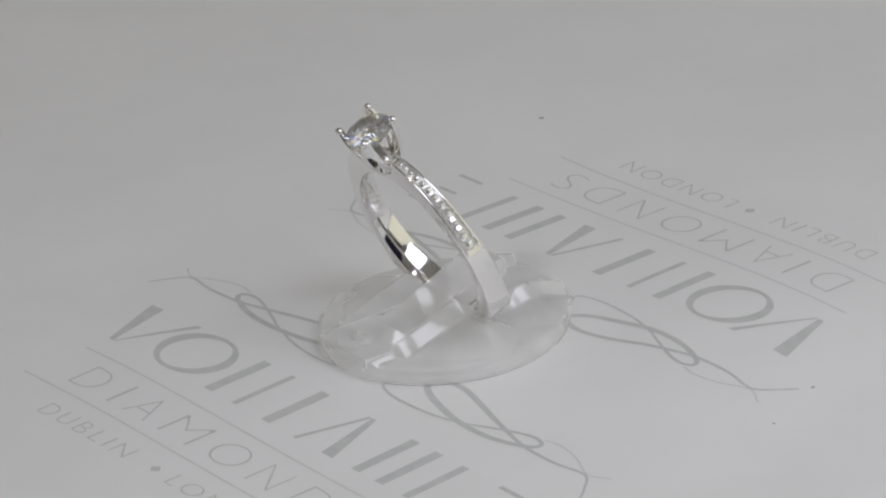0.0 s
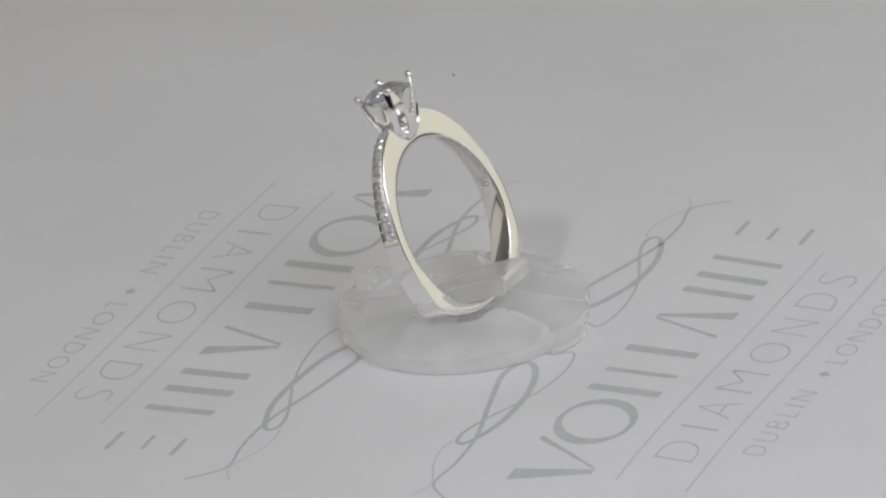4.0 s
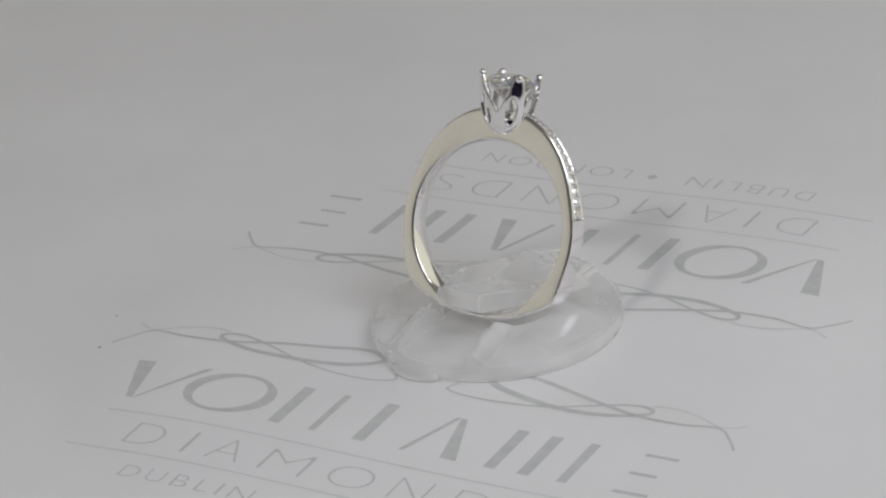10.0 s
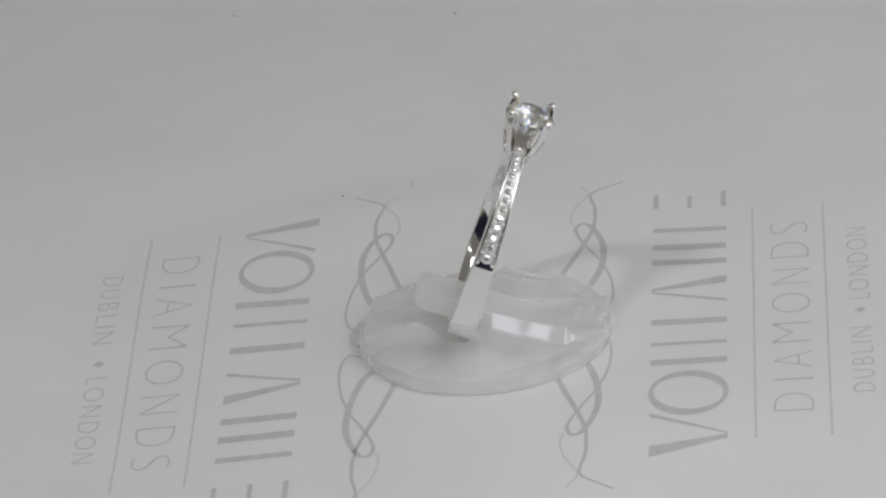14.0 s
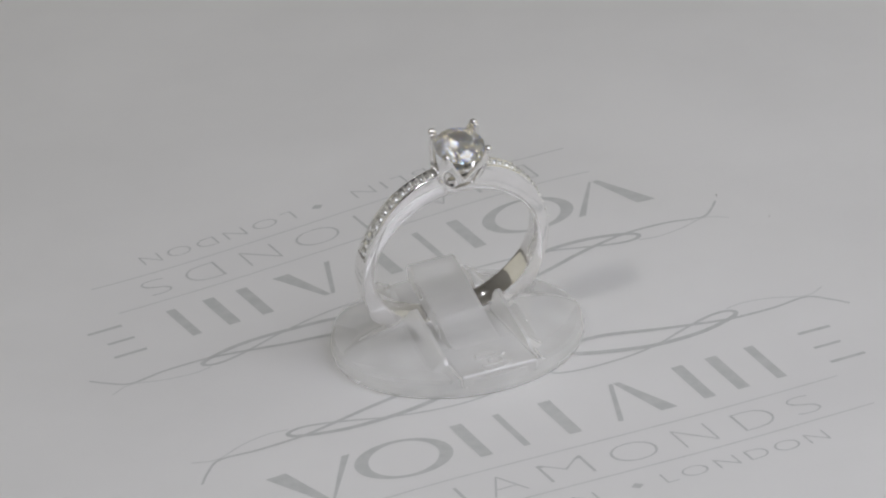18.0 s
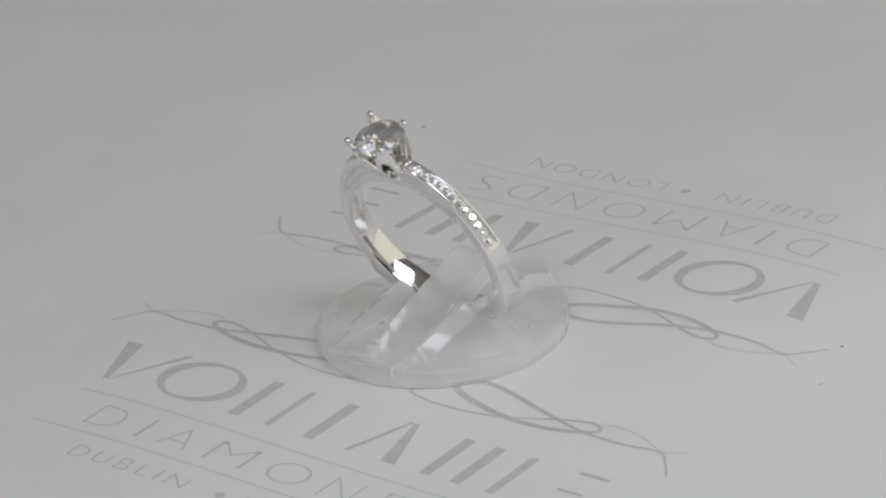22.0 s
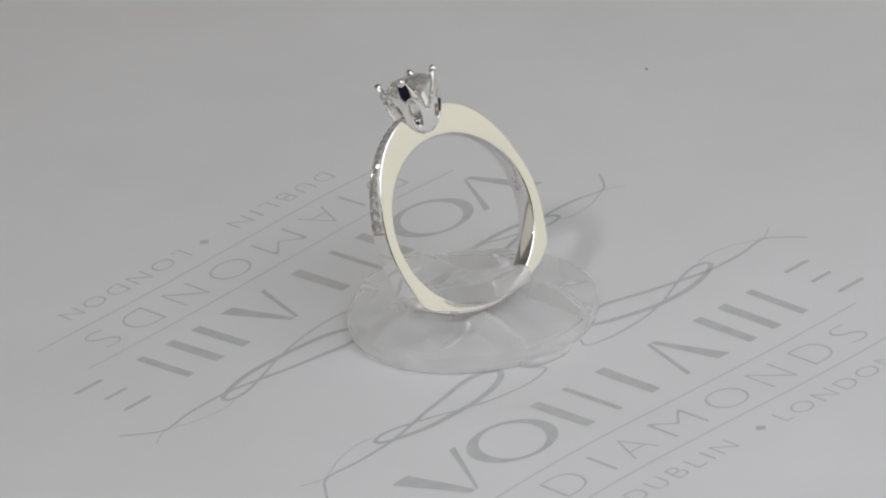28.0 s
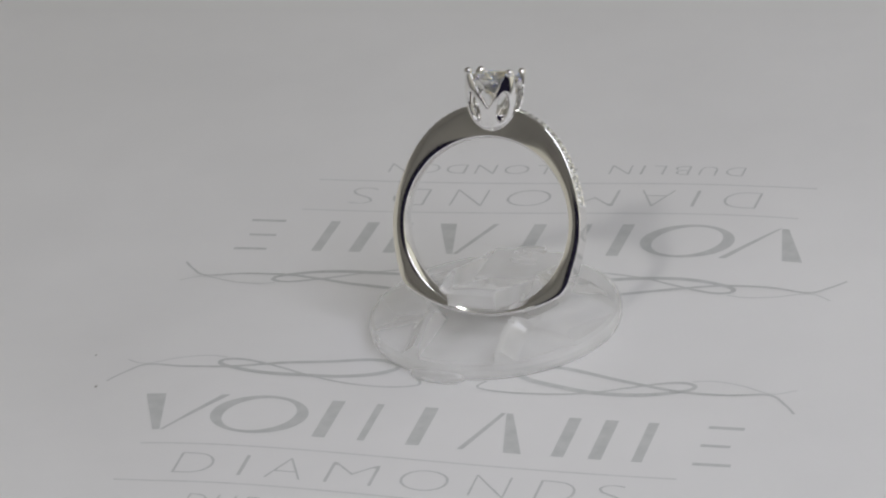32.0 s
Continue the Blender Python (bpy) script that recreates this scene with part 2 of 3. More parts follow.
def letter_bm(ch, x0, x1, y0, y1, thin=0.0):
    """A letter of the built-in font, fitted into a box."""
    cu = bpy.data.curves.new("letter", "FONT")
    cu.body, cu.resolution_u, cu.offset = ch, 4, thin
    ob = new("letter_source", cu)
    me = bpy.data.meshes.new_from_object(ob.evaluated_get(bpy.context.evaluated_depsgraph_get()))
    bpy.data.objects.remove(ob)
    bm = bmesh.new()
    bm.from_mesh(me)
    bpy.data.meshes.remove(me)
    bpy.data.curves.remove(cu)
    xs, ys = [v.co.x for v in bm.verts], [v.co.y for v in bm.verts]
    for v in bm.verts:
        v.co.x = x0 + (v.co.x - min(xs)) / max(max(xs) - min(xs), 1e-6) * (x1 - x0)
        v.co.y = y0 + (v.co.y - min(ys)) / (max(ys) - min(ys)) * (y1 - y0)
    return bm


WORD = (("D", -20.9, -17.3), ("I", -14.6, -14.25), ("A", -12.0, -8.5), ("M", -6.3, -1.8), ("O", 0.5, 5.1), ("N", 7.3, 10.7), ("D", 13.4, 17.0), ("S", 18.9, 21.5))
TOWNS = (("D", -17.9, -16.0), ("U", -15.1, -13.3), ("B", -12.3, -10.7), ("L", -9.7, -8.4), ("I", -7.5, -7.25), ("N", -6.2, -4.0),
         ("L", 2.6, 3.8), ("O", 4.5, 7.1), ("N", 8.0, 10.1), ("D", 11.1, 13.2), ("O", 13.9, 16.4), ("N", 17.2, 19.2))


def flourish_paths():
    """Pen strokes of one half of the flourish: tail, great loop, and faint hair line."""
    main = [(-33.3, -13.6), (-32.0, -11.9), (-30.2, -10.4), (-26.5, -10.9), (-22.0, -10.8), (-18.0, -9.9), (-13.3, -8.6), (-9.0, -7.6), (-6.4, -8.0),
            (-5.6, -9.1), (-7.8, -10.6), (-12.5, -11.7), (-16.9, -11.9), (-20.0, -11.4), (-22.6, -10.4), (-22.9, -9.5), (-21.6, -9.1), (-19.6, -9.5), (-16.7, -10.6),
            (-14.0, -11.7), (-10.0, -12.7), (-5.5, -13.0), (-2.7, -12.3), (-3.2, -10.9)]
    hair = [(-32.6, -9.2), (-30.4, -10.2), (-27.3, -9.0), (-24.5, -8.5), (-22.6, -8.8)]
    return main, hair


for copy in (0, 1):
    for shape in emblem_shapes():
        part("emblem_shape", press(shape, copy), INK, sheet)
    for ch, x0, x1 in WORD:
        part("letter", press(letter_bm(ch, x0, x1, -31.9, -28.2, -0.03), copy), INK, sheet)
    for ch, x0, x1 in TOWNS:
        part("letter", press(letter_bm(ch, x0, x1, -37.6, -35.6, -0.02), copy), INK, sheet)
    part("dot", press(bars_bm([(-0.65, -36.6), (0.0, -37.2), (0.65, -36.6), (0.0, -36.0)]), copy), INK, sheet)
    for y, x0, x1 in ((-26.5, -25.6, 25.6), (-33.45, -26.0, 25.8)):
        pts = [Vector((x0 + (x1 - x0) * k / 90, y, 0)) for k in range(91)]
        part("ruled_line", press(strip(bmesh.new(), pts, lambda s: 0.22), copy), INK_PALE, sheet)
    for mirror in (1, -1):
        main, hair = flourish_paths()
        for pts, wid, mt, lift in ((main, lambda s: 0.25 + 0.42 * math.sin(math.pi * min(1, s * 1.15)) ** 2, INK, 0.00003), (hair, lambda s: 0.18, INK_PALE, 0.000035)):
            path = spline([(x * mirror + (0.4 if mirror < 0 else 0), y, 0) for x, y in pts], 8)
            part("flourish", press(strip(bmesh.new(), path, wid), copy, lift), mt, sheet)

for x, y, s in ((9.4, 50.6, 0.6), (-55.3, 29.0, 0.7), (31.0, -18.6, 0.4), (26.8, -24.6, 0.25), (72.0, -50.3, 0.4), (50.7, -62.0, 0.4)):
    bm = bmesh.new()
    bmesh.ops.create_icosphere(bm, subdivisions=2, radius=0.5)
    for v in bm.verts:
        v.co = Vector((v.co.x * s * (1 + 0.3 * noise.noise(v.co * 3)), v.co.y * s * 0.3, v.co.z * 0.12)) * MM + Vector((x * MM, y * MM, droop(x * MM, y * MM) + 0.00008))
    part("dust_speck", bm, SPECK, sheet)

# ---- the clear ring stand ----
RING_AZ = 122.58
STAND = pose(-2.51 * MM, 0.77 * MM, 0, 0, 0, RING_AZ)
stand = new("ring_stand", None)
stand.empty_display_size = 0.01
stand.matrix_world = STAND
tagged(stand, "small round clear acrylic ring stand holding the ring upright", "ring stand")


def lathe(profile, n=96):
    bm = bmesh.new()
    rings = [[bm.verts.new((r * math.cos(2 * math.pi * k / n), r * math.sin(2 * math.pi * k / n), z)) for k in range(n)] for r, z in profile]
    for a, b in zip(rings, rings[1:]):
        for k in range(n):
            bm.faces.new((a[k], a[(k + 1) % n], b[(k + 1) % n], b[k]))
    bm.faces.new(rings[0][::-1])
    bm.faces.new(rings[-1])
    return bm


def carve(bm, cutters, grain=0.0):
    """Boolean steps on a bmesh: (operation, bmesh) in order; gives a new bmesh, evenly rounded where grain is given."""
    ob = new("carve_source", mesh_of("carve_source", bm, ACRYLIC))
    made = [ob]
    for op, cbm in cutters:
        c = new("carve_tool", mesh_of("carve_tool", cbm, ACRYLIC))
        made.append(c)
        mod = ob.modifiers.new("carve", "BOOLEAN")
        mod.operation, mod.object, mod.solver = op, c, "EXACT"
    if grain:
        even = ob.modifiers.new("even", "REMESH")
        even.mode, even.voxel_size = "VOXEL", grain
        rounder = ob.modifiers.new("rounder", "SMOOTH")
        rounder.factor, rounder.iterations = 0.5, 10
    me = bpy.data.meshes.new_from_object(ob.evaluated_get(bpy.context.evaluated_depsgraph_get()))
    out = bmesh.new()
    out.from_mesh(me)
    for o in made:
        bpy.data.objects.remove(o)
    bpy.data.meshes.remove(me)
    return out


def scaled(bm, k=MM):
    for v in bm.verts:
        v.co *= k
    return bm


LEAN = 22.2
RING_C = Vector((-0.07, 0.95, 10.27))
# numbers in millimetres: flat flange, raised block with its slot and back bump, cross channel, upright tongue
flange = lathe([(11.5, -0.06), (11.95, 0.15), (12.1, 0.6), (12.12, 1.1), (12.0, 1.6), (11.6, 1.85), (0.5, 1.9)])
block = lathe([(p.x, p.y) for p in spline([(11.9, 0.9, 0), (12.03, 1.5, 0), (11.95, 2.2, 0), (11.65, 3.0, 0), (11.0, 3.9, 0), (10.0, 4.7, 0), (8.6, 5.3, 0), (6.5, 5.6, 0), (0.5, 5.7, 0)], 4)])


def extruded(pts, half):
    """A solid with the outline pts in y and z, from -half to half along x."""
    bm = bmesh.new()
    face = bm.faces.new([bm.verts.new((-half, y, z)) for y, z in pts])
    for v in [g for g in bmesh.ops.extrude_face_region(bm, geom=[face])["geom"] if isinstance(g, bmesh.types.BMVert)]:
        v.co.x = half
    bmesh.ops.recalc_face_normals(bm, faces=bm.faces[:])
    return bm


CREST = [(13, 0.5), (13, 2.0), (10.5, 2.15), (8.9, 2.3), (8.2, 2.95), (7.3, 3.15), (3.5, 4.25), (1.7, 4.85), (1.0, 5.0), (0.2, 4.85), (-1.2, 4.3), (-3.0, 3.7),
         (-4.5, 3.65), (-5.6, 3.9), (-6.7, 4.05), (-8.2, 3.8), (-10.2, 3.1), (-13, 2.3), (-13, 0.5)]
RIDGE = [(p.x, p.y) for p in spline([(y, z, 0) for y, z in CREST[1:-1]], 4)]
# the ridge line falls away on both sides: a chamfer, then a long shoulder
FALL = [(0, 0), (4.15, 0), (4.35, 0.06), (5.5, 1.05), (5.8, 1.2), (7.5, 1.5), (9.2, 1.9), (10.6, 2.5), (13, 4.2)]
crest = bmesh.new()
stations = []
for x, drop in [(-x, d) for x, d in FALL[:0:-1]] + FALL:
    stations.append([crest.verts.new((x, y, max(z - drop, 1.0 + 0.05 * (z - drop)))) for y, z in RIDGE]
                    + [crest.verts.new((x, y, 0.5)) for y in (RIDGE[-1][0], RIDGE[0][0])])
for a, b in zip(stations, stations[1:]):
    for k in range(len(a)):
        n = (k + 1) % len(a)
        crest.faces.new((a[k], a[n], b[n], b[k]))
crest.faces.new(stations[0][::-1])
crest.faces.new(stations[-1])
bmesh.ops.recalc_face_normals(crest, faces=crest.faces[:])
valley = [(1.3, 13), (1.0, 5.4), (0.5, 4.75), (-0.3, 3.9), (-1.1, 2.4), (-1.5, 1.75), (-3.3, 1.7), (-3.8, 2.3), (-4.6, 3.15), (-5.6, 3.85), (-6.5, 4.1), (-7.4, 4.4), (-8.0, 13)]
slot = extruded([(p.x, p.y) for p in spline([(y, z, 0) for y, z in valley], 3)], 14)
seat = lathe([(10.05, -14.0), (10.05, 14.0)])
bmesh.ops.transform(seat, matrix=Matrix.Translation(RING_C) @ pose(0, 0, 0, 90 - LEAN), verts=seat.verts[:])
bmesh.ops.recalc_face_normals(seat, faces=seat.faces[:])
slot = carve(scaled(slot), [("INTERSECT", scaled(seat))])
channel = box_bm(-4.0, 4.0, -1.0, 14, 1.9, 14, 0.25)
channel_b = box_bm(-3.8, 3.8, -14, -0.9, 1.7, 14, 0.25)
tongue = extruded([(6.5, 1.2), (6.5, 2.2), (4.2, 2.75), (-4.9, 6.3), (-5.8, 6.45), (-6.2, 6.1), (-6.2, 4.8), (-5.8, 4.5), (2.6, 1.5)], 2.4)
bmesh.ops.bevel(tongue, geom=tongue.edges[:], offset=0.18, segments=2, affect="EDGES", profile=0.5)
plate = box_bm(-3.85, 3.85, 5.2, 11.7, 1.0, 2.35, 0.3)
raised = carve(scaled(block), [("INTERSECT", scaled(crest)), ("DIFFERENCE", slot), ("DIFFERENCE", scaled(channel)), ("DIFFERENCE", scaled(channel_b)), ("UNION", scaled(tongue)), ("UNION", scaled(plate))])
body = carve(scaled(flange), [("UNION", raised)])
for e in body.edges:
    e.smooth = len(e.link_faces) == 2 and e.calc_face_angle() < 0.2
# cross channel walls are whiter, the bright light on them put into the colour
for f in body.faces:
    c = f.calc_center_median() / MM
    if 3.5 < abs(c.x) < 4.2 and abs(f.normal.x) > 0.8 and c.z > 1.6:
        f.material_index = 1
base_body = part("body", body, ACRYLIC, stand, "cloudy clear acrylic round base with a raised slotted block", smooth=True)
base_body.data.materials.append(BRIGHT_ACRYLIC)
soft_edge = base_body.modifiers.new("soft_edges", "BEVEL")
soft_edge.width, soft_edge.segments, soft_edge.limit_method, soft_edge.angle_limit = 0.12 * MM, 2, "ANGLE", radians(14)
# raised moulded figure on the plate
mark = letter_bm("3", -1.5, 1.5, -1.55, 1.55)
bmesh.ops.recalc_face_normals(mark, faces=mark.faces[:])
lift = bmesh.ops.extrude_face_region(mark, geom=mark.faces[:])["geom"]
raised_verts = [g for g in lift if isinstance(g, bmesh.types.BMVert)]
for v in mark.verts:
    v.co = Vector((-v.co.x, 10.0 - v.co.y, 2.34))
for v in raised_verts:
    v.co.z = 2.8
bmesh.ops.recalc_face_normals(mark, faces=mark.faces[:])
part("mould_number", scaled(mark), ACRYLIC, stand, "small raised moulded figure on the plate")
nub = lathe([(0.4, -0.06), (0.92, 0.1), (1.0, 0.35), (0.9, 0.75), (0.3, 0.9)], 40)
for v in nub.verts:
    v.co = Vector((v.co.x * 2.9, v.co.y * 1.15, v.co.z))
bmesh.ops.recalc_face_normals(nub, faces=nub.faces[:])
bmesh.ops.transform(nub, matrix=pose(0, 0, 0, 0, 0, -9) @ Matrix.Translation((0, -12.0, 0)), verts=nub.verts[:])
part("gate_nub", scaled(nub), ACRYLIC, stand, "broken moulding stub on the rim", smooth=True)

for x, y, z, s, turn in ((-1.5, -5.6, 1.8, 0.55, 10), (3.7, 4.4, 1.98, 0.5, 60), (-3.7, -3.3, 2.4, 0.7, 80)):
    bm = bmesh.new()
    bmesh.ops.create_icosphere(bm, subdivisions=2, radius=0.5)
    for v in bm.verts:
        v.co = Vector((v.co.x * s, v.co.y * 0.16 + 0.05 * math.sin(v.co.x * 6), v.co.z * 0.14))
    bmesh.ops.transform(bm, matrix=pose(x, y, z, 0, 0, turn), verts=bm.verts[:])
    part("lint_speck", scaled(bm), SPECK, stand, "tiny dark fibre")

# ---- the ring ----
ring = new("ring", None)
ring.empty_display_size = 0.01
RING = STAND @ Matrix.Translation(RING_C * MM) @ pose(0, 0, 0, -LEAN)
ring.matrix_world = RING
tagged(ring, "white gold engagement ring with a round diamond and pave shoulders", "ring")
R_IN = 8.22


def lerp_table(table, x):
    xs, ys = zip(*table)
    return float(np.interp(x, xs, ys))


# angle from straight down, 0 to 180 (the head): outer radius and half width
OUTER = ((0, 8.75), (15, 8.85), (29, 9.2), (38, 9.5), (46, 9.85), (53, 10.2), (58, 10.0), (66, 9.66), (75, 9.5), (90, 9.4), (105, 9.42), (116, 9.55), (128, 9.95), (138, 10.35), (150, 10.85), (160, 11.15), (170, 11.3), (180, 11.0))
HALF = ((0, 1.25), (60, 1.25), (90, 1.12), (103, 1.05), (125, 0.9), (150, 0.7), (165, 0.65), (180, 0.65))


def smooth_table(table, x):
    return sum(lerp_table(table, min(180, abs(x + d))) if x + d <= 180 else lerp_table(table, 360 - x - d) for d in (-4, -2, 0, 2, 4)) / 5


def band_bm():
    bm = bmesh.new()
    n, rings = 180, []
    for i in range(n):
        deg = 360 * i / n
        a = min(deg, 360 - deg)
        ro, w = smooth_table(OUTER, a), smooth_table(HALF, a)
        sec = []
        deep = 0.12 if 103 < a < 167 else 0.0
        wi, c = w - 0.15, 0.13

        def corner(cx, cy, q0, c):
            sx, sy = (1 if cx == ro else -1), (1 if cy > 0 else -1)
            for k in range(3, -1, -1):
                q = radians(q0 + 30 * k)
                sec.append((cx - sx * c + c * math.cos(q), cy - sy * c + c * math.sin(q)))

        def side(sy, back):
            lo, hi = R_IN + 0.17, ro - 0.16
            for k in range(1, 6):
                f = k / 3 - 1
                r = (lo + hi) / 2 + (hi - lo) / 2 * (-f if back else f)
                sec.append((r, sy * (w + 0.045 * (1 - f * f))))

        corner(ro, w, 0, c)
        sec += [(ro, w - 0.17), (ro, w - 0.2), (ro - deep, w - 0.23), (ro - deep, w - 0.27)]
        sec += [(ro - deep + (0 if deep else 0.04), 0)]
        sec += [(ro - deep, 0.27 - w), (ro - deep, 0.23 - w), (ro, 0.2 - w), (ro, 0.17 - w)]
        corner(ro, -w, 270, c)
        side(-1, True)
        corner(R_IN, -w, 180, 0.15)
        for k in range(1, 8):
            y = wi * (k / 4 - 1)
            sec.append((R_IN - 0.16 * (1 - (y / wi) ** 2), y))
        corner(R_IN, w, 90, 0.15)
        side(1, False)
        ang = radians(deg - 90)
        d = Vector((math.cos(ang), 0, math.sin(ang)))
        rings.append([bm.verts.new(d * r + Vector((0, y, 0))) for r, y in sec])
    m = len(rings[0])
    for i in range(n):
        a, b = rings[i], rings[(i + 1) % n]
        for k in range(m):
            bm.faces.new((a[k], b[k], b[(k + 1) % m], a[(k + 1) % m]))
    bmesh.ops.recalc_face_normals(bm, faces=bm.faces[:])
    return scaled(bm)


band = part("band", band_bm(), GOLD, ring, "polished white gold band, squared at the bottom", smooth=True)


def brilliant_bm(r, table=0.55, crown=0.30, pav=0.86, seg=8):
    """A round brilliant with its girdle at z 0, as facets."""
    bm = bmesh.new()
    for k in range(seg):
        a = 2 * math.pi * k / seg
        h = math.pi / seg
        bm.verts.new((r * table * math.cos(a), r * table * math.sin(a), r * crown))
        bm.verts.new((r * 0.79 * math.cos(a + h), r * 0.79 * math.sin(a + h), r * crown * 0.60))
        for j in (0, 1):
            for z in (0.015, -0.025):
                bm.verts.new((r * math.cos(a + h * j), r * math.sin(a + h * j), r * z))
        bm.verts.new((r * 0.22 * math.cos(a + h), r * 0.22 * math.sin(a + h), -r * pav * 0.80))
    bm.verts.new((0, 0, -r * pav))
    bmesh.ops.convex_hull(bm, input=bm.verts[:])
    return scaled(bm)


TIP_X, TIP_Y, TIP_Z = 2.06, 1.84, 14.4
stone = part("diamond", brilliant_bm(2.38), DIAMOND, ring, "clear round brilliant-cut diamond")
stone.location = Vector((0, 0, 13.75)) * MM
stone.data.materials.append(DIAMOND_BACK)
for f in stone.data.polygons:
    f.material_index = 1 if f.center.z < -0.0001 else 0

def squircle(t, a, b, p=2.9):
    c, d = math.cos(t), math.sin(t)
    k = (abs(c) ** p + abs(d) ** p) ** (-1 / p)
    return Vector((a * k * c, b * k * d, 0))


def claw_basket_bm():
    """The head: a rounded-square cup, cut to four petals with claws; a V in front and behind, a U at the sides, a long hole in each petal."""
    wide = [(p.x, p.y) for p in spline([(8.8, 0.8, 0), (9.3, 1.55, 0), (10.1, 2.18, 0), (11.2, 2.58, 0), (12.4, 2.74, 0), (13.5, 2.76, 0), (14.5, 2.7, 0)], 8)]
    deep = [(p.x, p.y) for p in spline([(8.8, 0.7, 0), (9.3, 1.08, 0), (10.1, 1.45, 0), (11.2, 1.85, 0), (12.4, 2.15, 0), (13.5, 2.33, 0), (14.5, 2.42, 0)], 8)]
    bm, rows = bmesh.new(), []
    levels = [8.8 + 5.7 * k / 24 for k in range(25)]
    for inner in (False, True):
        for z in (reversed(levels) if inner else levels):
            if inner and z < 9.3:
                continue
            thick = 0.45 if inner else 0.0
            rows.append([bm.verts.new(squircle(2 * math.pi * k / 64, lerp_table(wide, z) - thick, lerp_table(deep, z) - thick) + Vector((0, 0, z))) for k in range(64)])
    for p0, p1 in zip(rows, rows[1:]):
        for k in range(64):
            bm.faces.new((p0[k], p0[(k + 1) % 64], p1[(k + 1) % 64], p1[k]))
    bm.faces.new(rows[0][::-1])
    bm.faces.new(rows[-1])
    bmesh.ops.recalc_face_normals(bm, faces=bm.faces[:])
    cuts = []
    front = [(0, 11.0), (0.66, 12.2), (1.32, 13.5), (1.76, 14.4), (1.85, 15.5)]
    flank = [(0, 10.15), (0.45, 10.35), (0.8, 10.95), (1.08, 11.9), (1.3, 13.3), (1.45, 15.5)]
    for half, turn in ((front, 90), (flank, 0)):
        tool = extruded([(y, z) for y, z in half] + [(-y, z) for y, z in reversed(half[1:])], 4)
        bmesh.ops.transform(tool, matrix=pose(0, 0, 0, 0, 0, turn), verts=tool.verts[:])
        cuts.append(("DIFFERENCE", tool))
    for az in (47, 133, 227, 313):
        hole = lathe([(1.0, 1.2), (1.0, 4.5)], 28)
        for v in hole.verts:
            v.co = Vector((v.co.z, v.co.x * 0.48, v.co.y * 1.38))
        bmesh.ops.transform(hole, matrix=Matrix.Translation((0, 0, 11.15)) @ pose(0, 0, 0, 0, 0, az), verts=hole.verts[:])
        bmesh.ops.recalc_face_normals(hole, faces=hole.faces[:])
        cuts.append(("DIFFERENCE", hole))
    return scaled(carve(bm, cuts, 0.085))


basket = part("claw_basket", claw_basket_bm(), GOLD, ring, "pierced white gold head with four claws", smooth=True)
for sy in (-1, 1):
    for sx in (-1, 1):
        bm = bmesh.new()
        bmesh.ops.create_uvsphere(bm, u_segments=16, v_segments=10, radius=0.4)
        bmesh.ops.translate(bm, verts=bm.verts[:], vec=(sx * TIP_X, sy * TIP_Y, TIP_Z))
        part("claw_tip", scaled(bm), GOLD, basket, smooth=True)

# the cup in which the claws meet, open upwards
cup = lathe([(0.3, 8.9), (1.2, 9.0), (1.75, 9.45), (1.8, 9.9), (1.9, 10.3), (1.85, 10.42), (1.75, 10.3), (1.65, 10.0), (1.35, 9.75), (0.4, 9.6)], 48)
for v in cup.verts:
    v.co.y *= 0.62
bmesh.ops.recalc_face_normals(cup, faces=cup.faces[:])
part("basket_cup", scaled(cup), GOLD, ring, smooth=True)

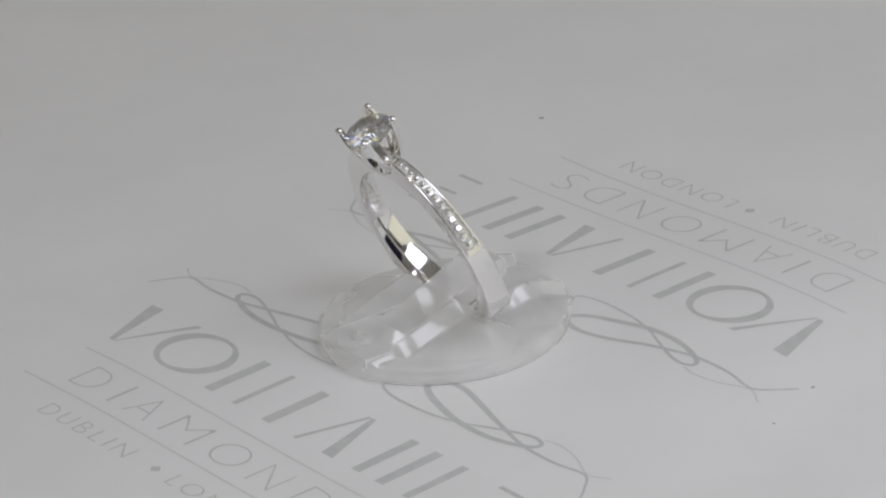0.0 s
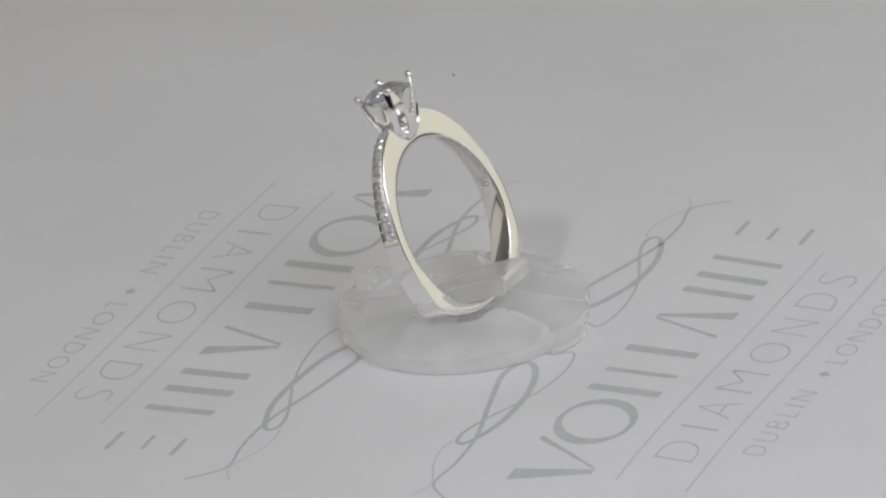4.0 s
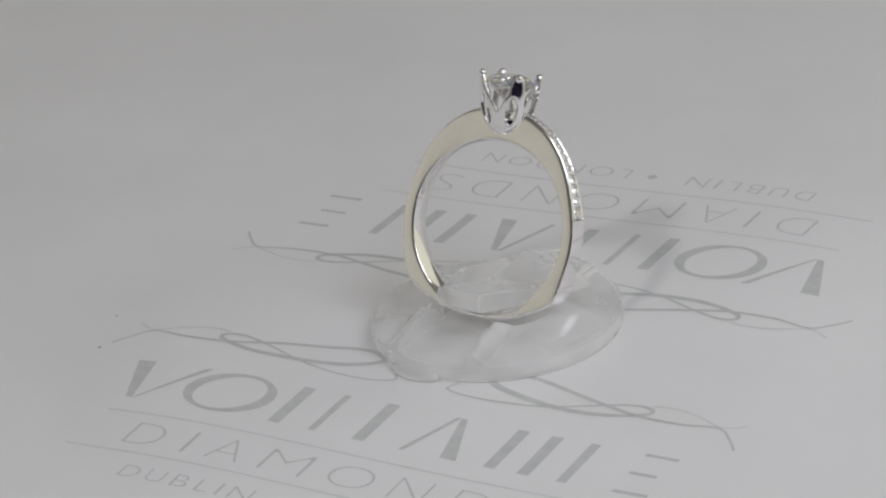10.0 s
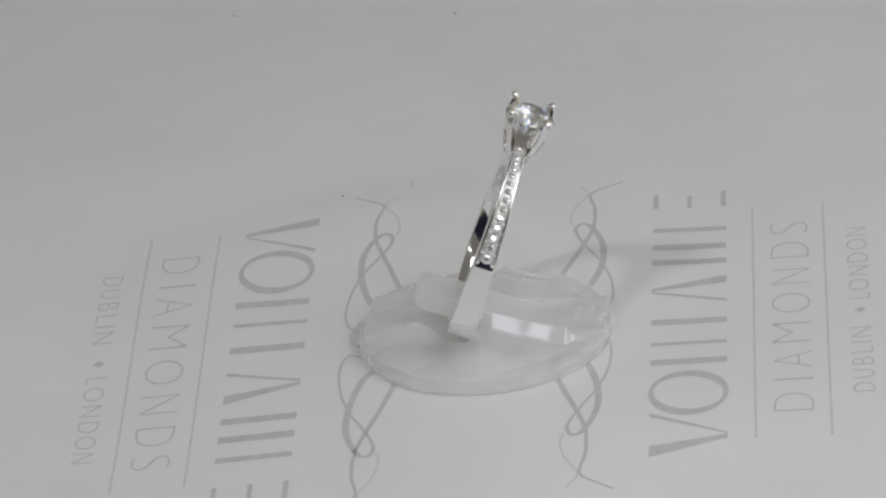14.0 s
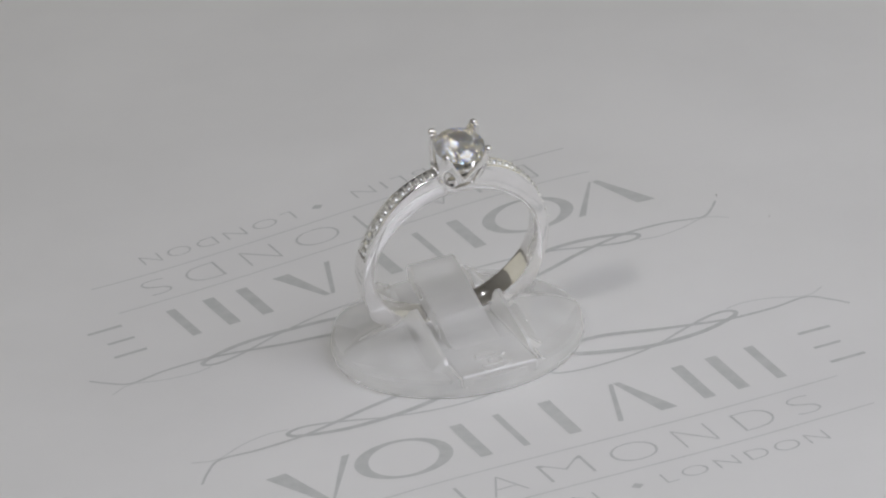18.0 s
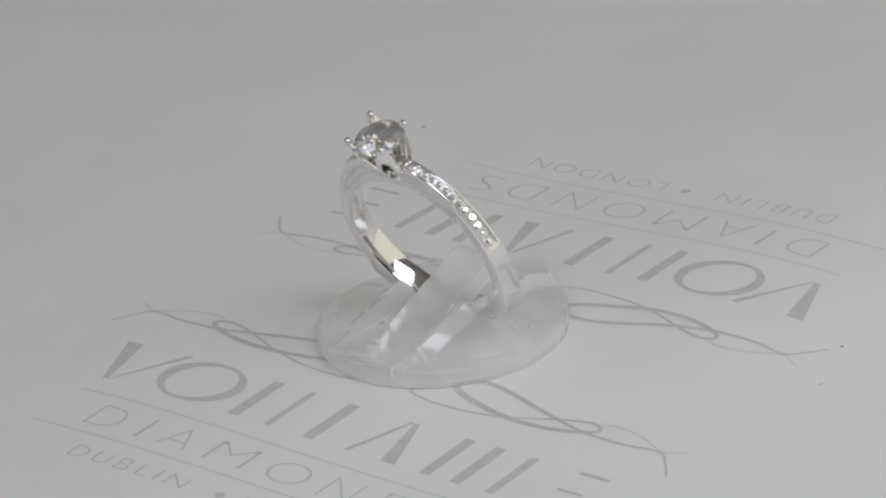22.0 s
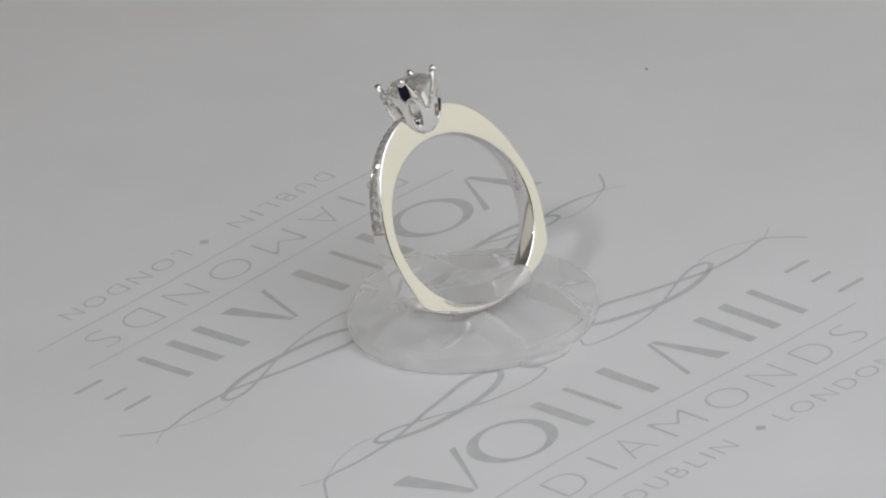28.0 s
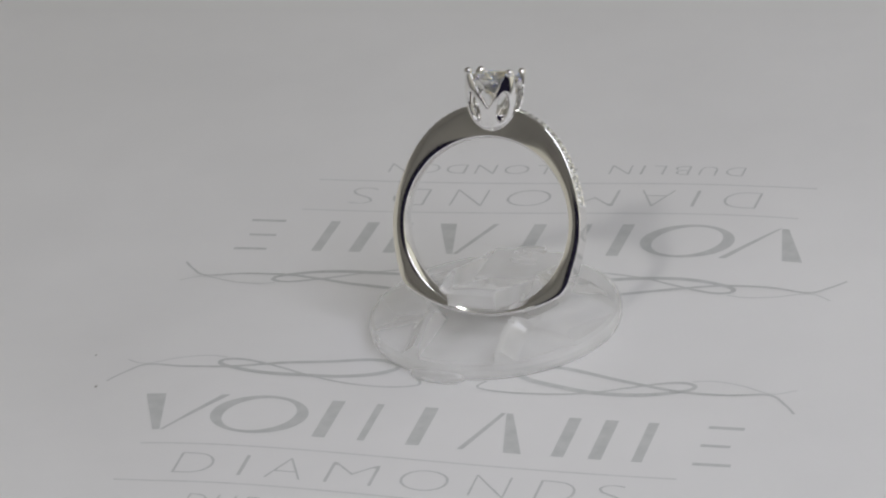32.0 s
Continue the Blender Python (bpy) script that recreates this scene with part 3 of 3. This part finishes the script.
# small stones set in each shoulder, growing away from the head
for side in (-1, 1):
    bed, rows = bmesh.new(), []
    for k in range(63):
        d = 104 + k
        a, rb, w = radians(d - 90), smooth_table(OUTER, d) - 0.09, smooth_table(HALF, d) - 0.25
        rows.append([bed.verts.new((math.cos(a) * r * side, y, math.sin(a) * r)) for r, y in ((rb - 0.1, -w), (rb, -w), (rb + 0.02, 0), (rb, w), (rb - 0.1, w))])
    for p0, p1 in zip(rows, rows[1:]):
        for k in range(4):
            bed.faces.new((p0[k], p0[k + 1], p1[k + 1], p1[k]))
    bmesh.ops.recalc_face_normals(bed, faces=bed.faces[:])
    part("pave_bed", scaled(bed), GRAIN, ring, "bright-cut metal bed between the small stones", smooth=True)
    deg, k = 164.0, 0
    while deg > 105.5:
        r = 0.30 + 0.017 * k
        ro = smooth_table(OUTER, deg)
        a = radians(deg - 90)
        slope = (smooth_table(OUTER, deg + 2) - smooth_table(OUTER, deg - 2)) / (ro * radians(4))
        pos = Vector((math.cos(a) * ro * side, 0, math.sin(a) * ro))
        turn = math.degrees(math.pi / 2 - a - math.atan(slope) * -1 * -1)
        gem = part("pave_diamond", brilliant_bm(r, 0.5, 0.42, 0.2), MELEE, ring)
        gem.matrix_local = Matrix.Translation(pos * MM) @ pose(0, 0, 0, 0, side * turn, 0) @ Matrix.Translation((0, 0, -0.06 * MM))
        step = math.degrees((2 * r + 0.08) / ro)
        for sy in (-1, 1):
            bm = bmesh.new()
            bmesh.ops.create_icosphere(bm, subdivisions=2, radius=0.085 + 0.005 * k)
            q = radians(deg - step / 2 - 90)
            rb = smooth_table(OUTER, deg - step / 2) + 0.03
            w = smooth_table(HALF, deg) - 0.33
            bmesh.ops.translate(bm, verts=bm.verts[:], vec=(math.cos(q) * rb * side, sy * w, math.sin(q) * rb))
            part("bead", scaled(bm), GRAIN, ring, smooth=True)
        deg -= step
        k += 1

# worn hallmark stamped inside the band
for ch, deg in (("7", 11.8), ("5", 7.1), ("0", 2.5)):
    bm = letter_bm(ch, -0.25, 0.25, -0.42, 0.42, -0.01)
    for v in bm.verts:
        a, y = radians(deg) - v.co.x / 8.06, -0.15 - v.co.y
        r = R_IN - 0.16 * (1 - (y / 0.86) ** 2) - 0.012
        v.co = Vector((math.cos(a) * r, y, math.sin(a) * r))
    part("hallmark_digit", scaled(bm), MARK, ring)

# ---- what turns ----
SPEED = -15.7664
DRIFT = (-0.07, -0.09, -0.03, 0.02, -0.07, -0.22, -0.34, -0.3, -0.15, 0.04, 0.23, 0.33, 0.35, 0.31, 0.21, 0.05, -0.14, -0.3, -0.3, -0.08, 0.19, 0.38, 0.41, 0.29, 0.01, -0.29, -0.41, -0.49, -0.52, -0.38, -0.17, 0.13, 0.56)


def turned(t):
    return pose(0, 0, 0, 0, 0, SPEED * t + DRIFT[int(round(t))])


def motions():
    times = range(33)
    walk(turntable, [(t, turned(t)) for t in times])
    walk(sheet, [(t, turned(t)) for t in times])
    walk(stand, [(t, turned(t) @ STAND) for t in times])
    walk(ring, [(t, turned(t) @ RING) for t in times])


motions()
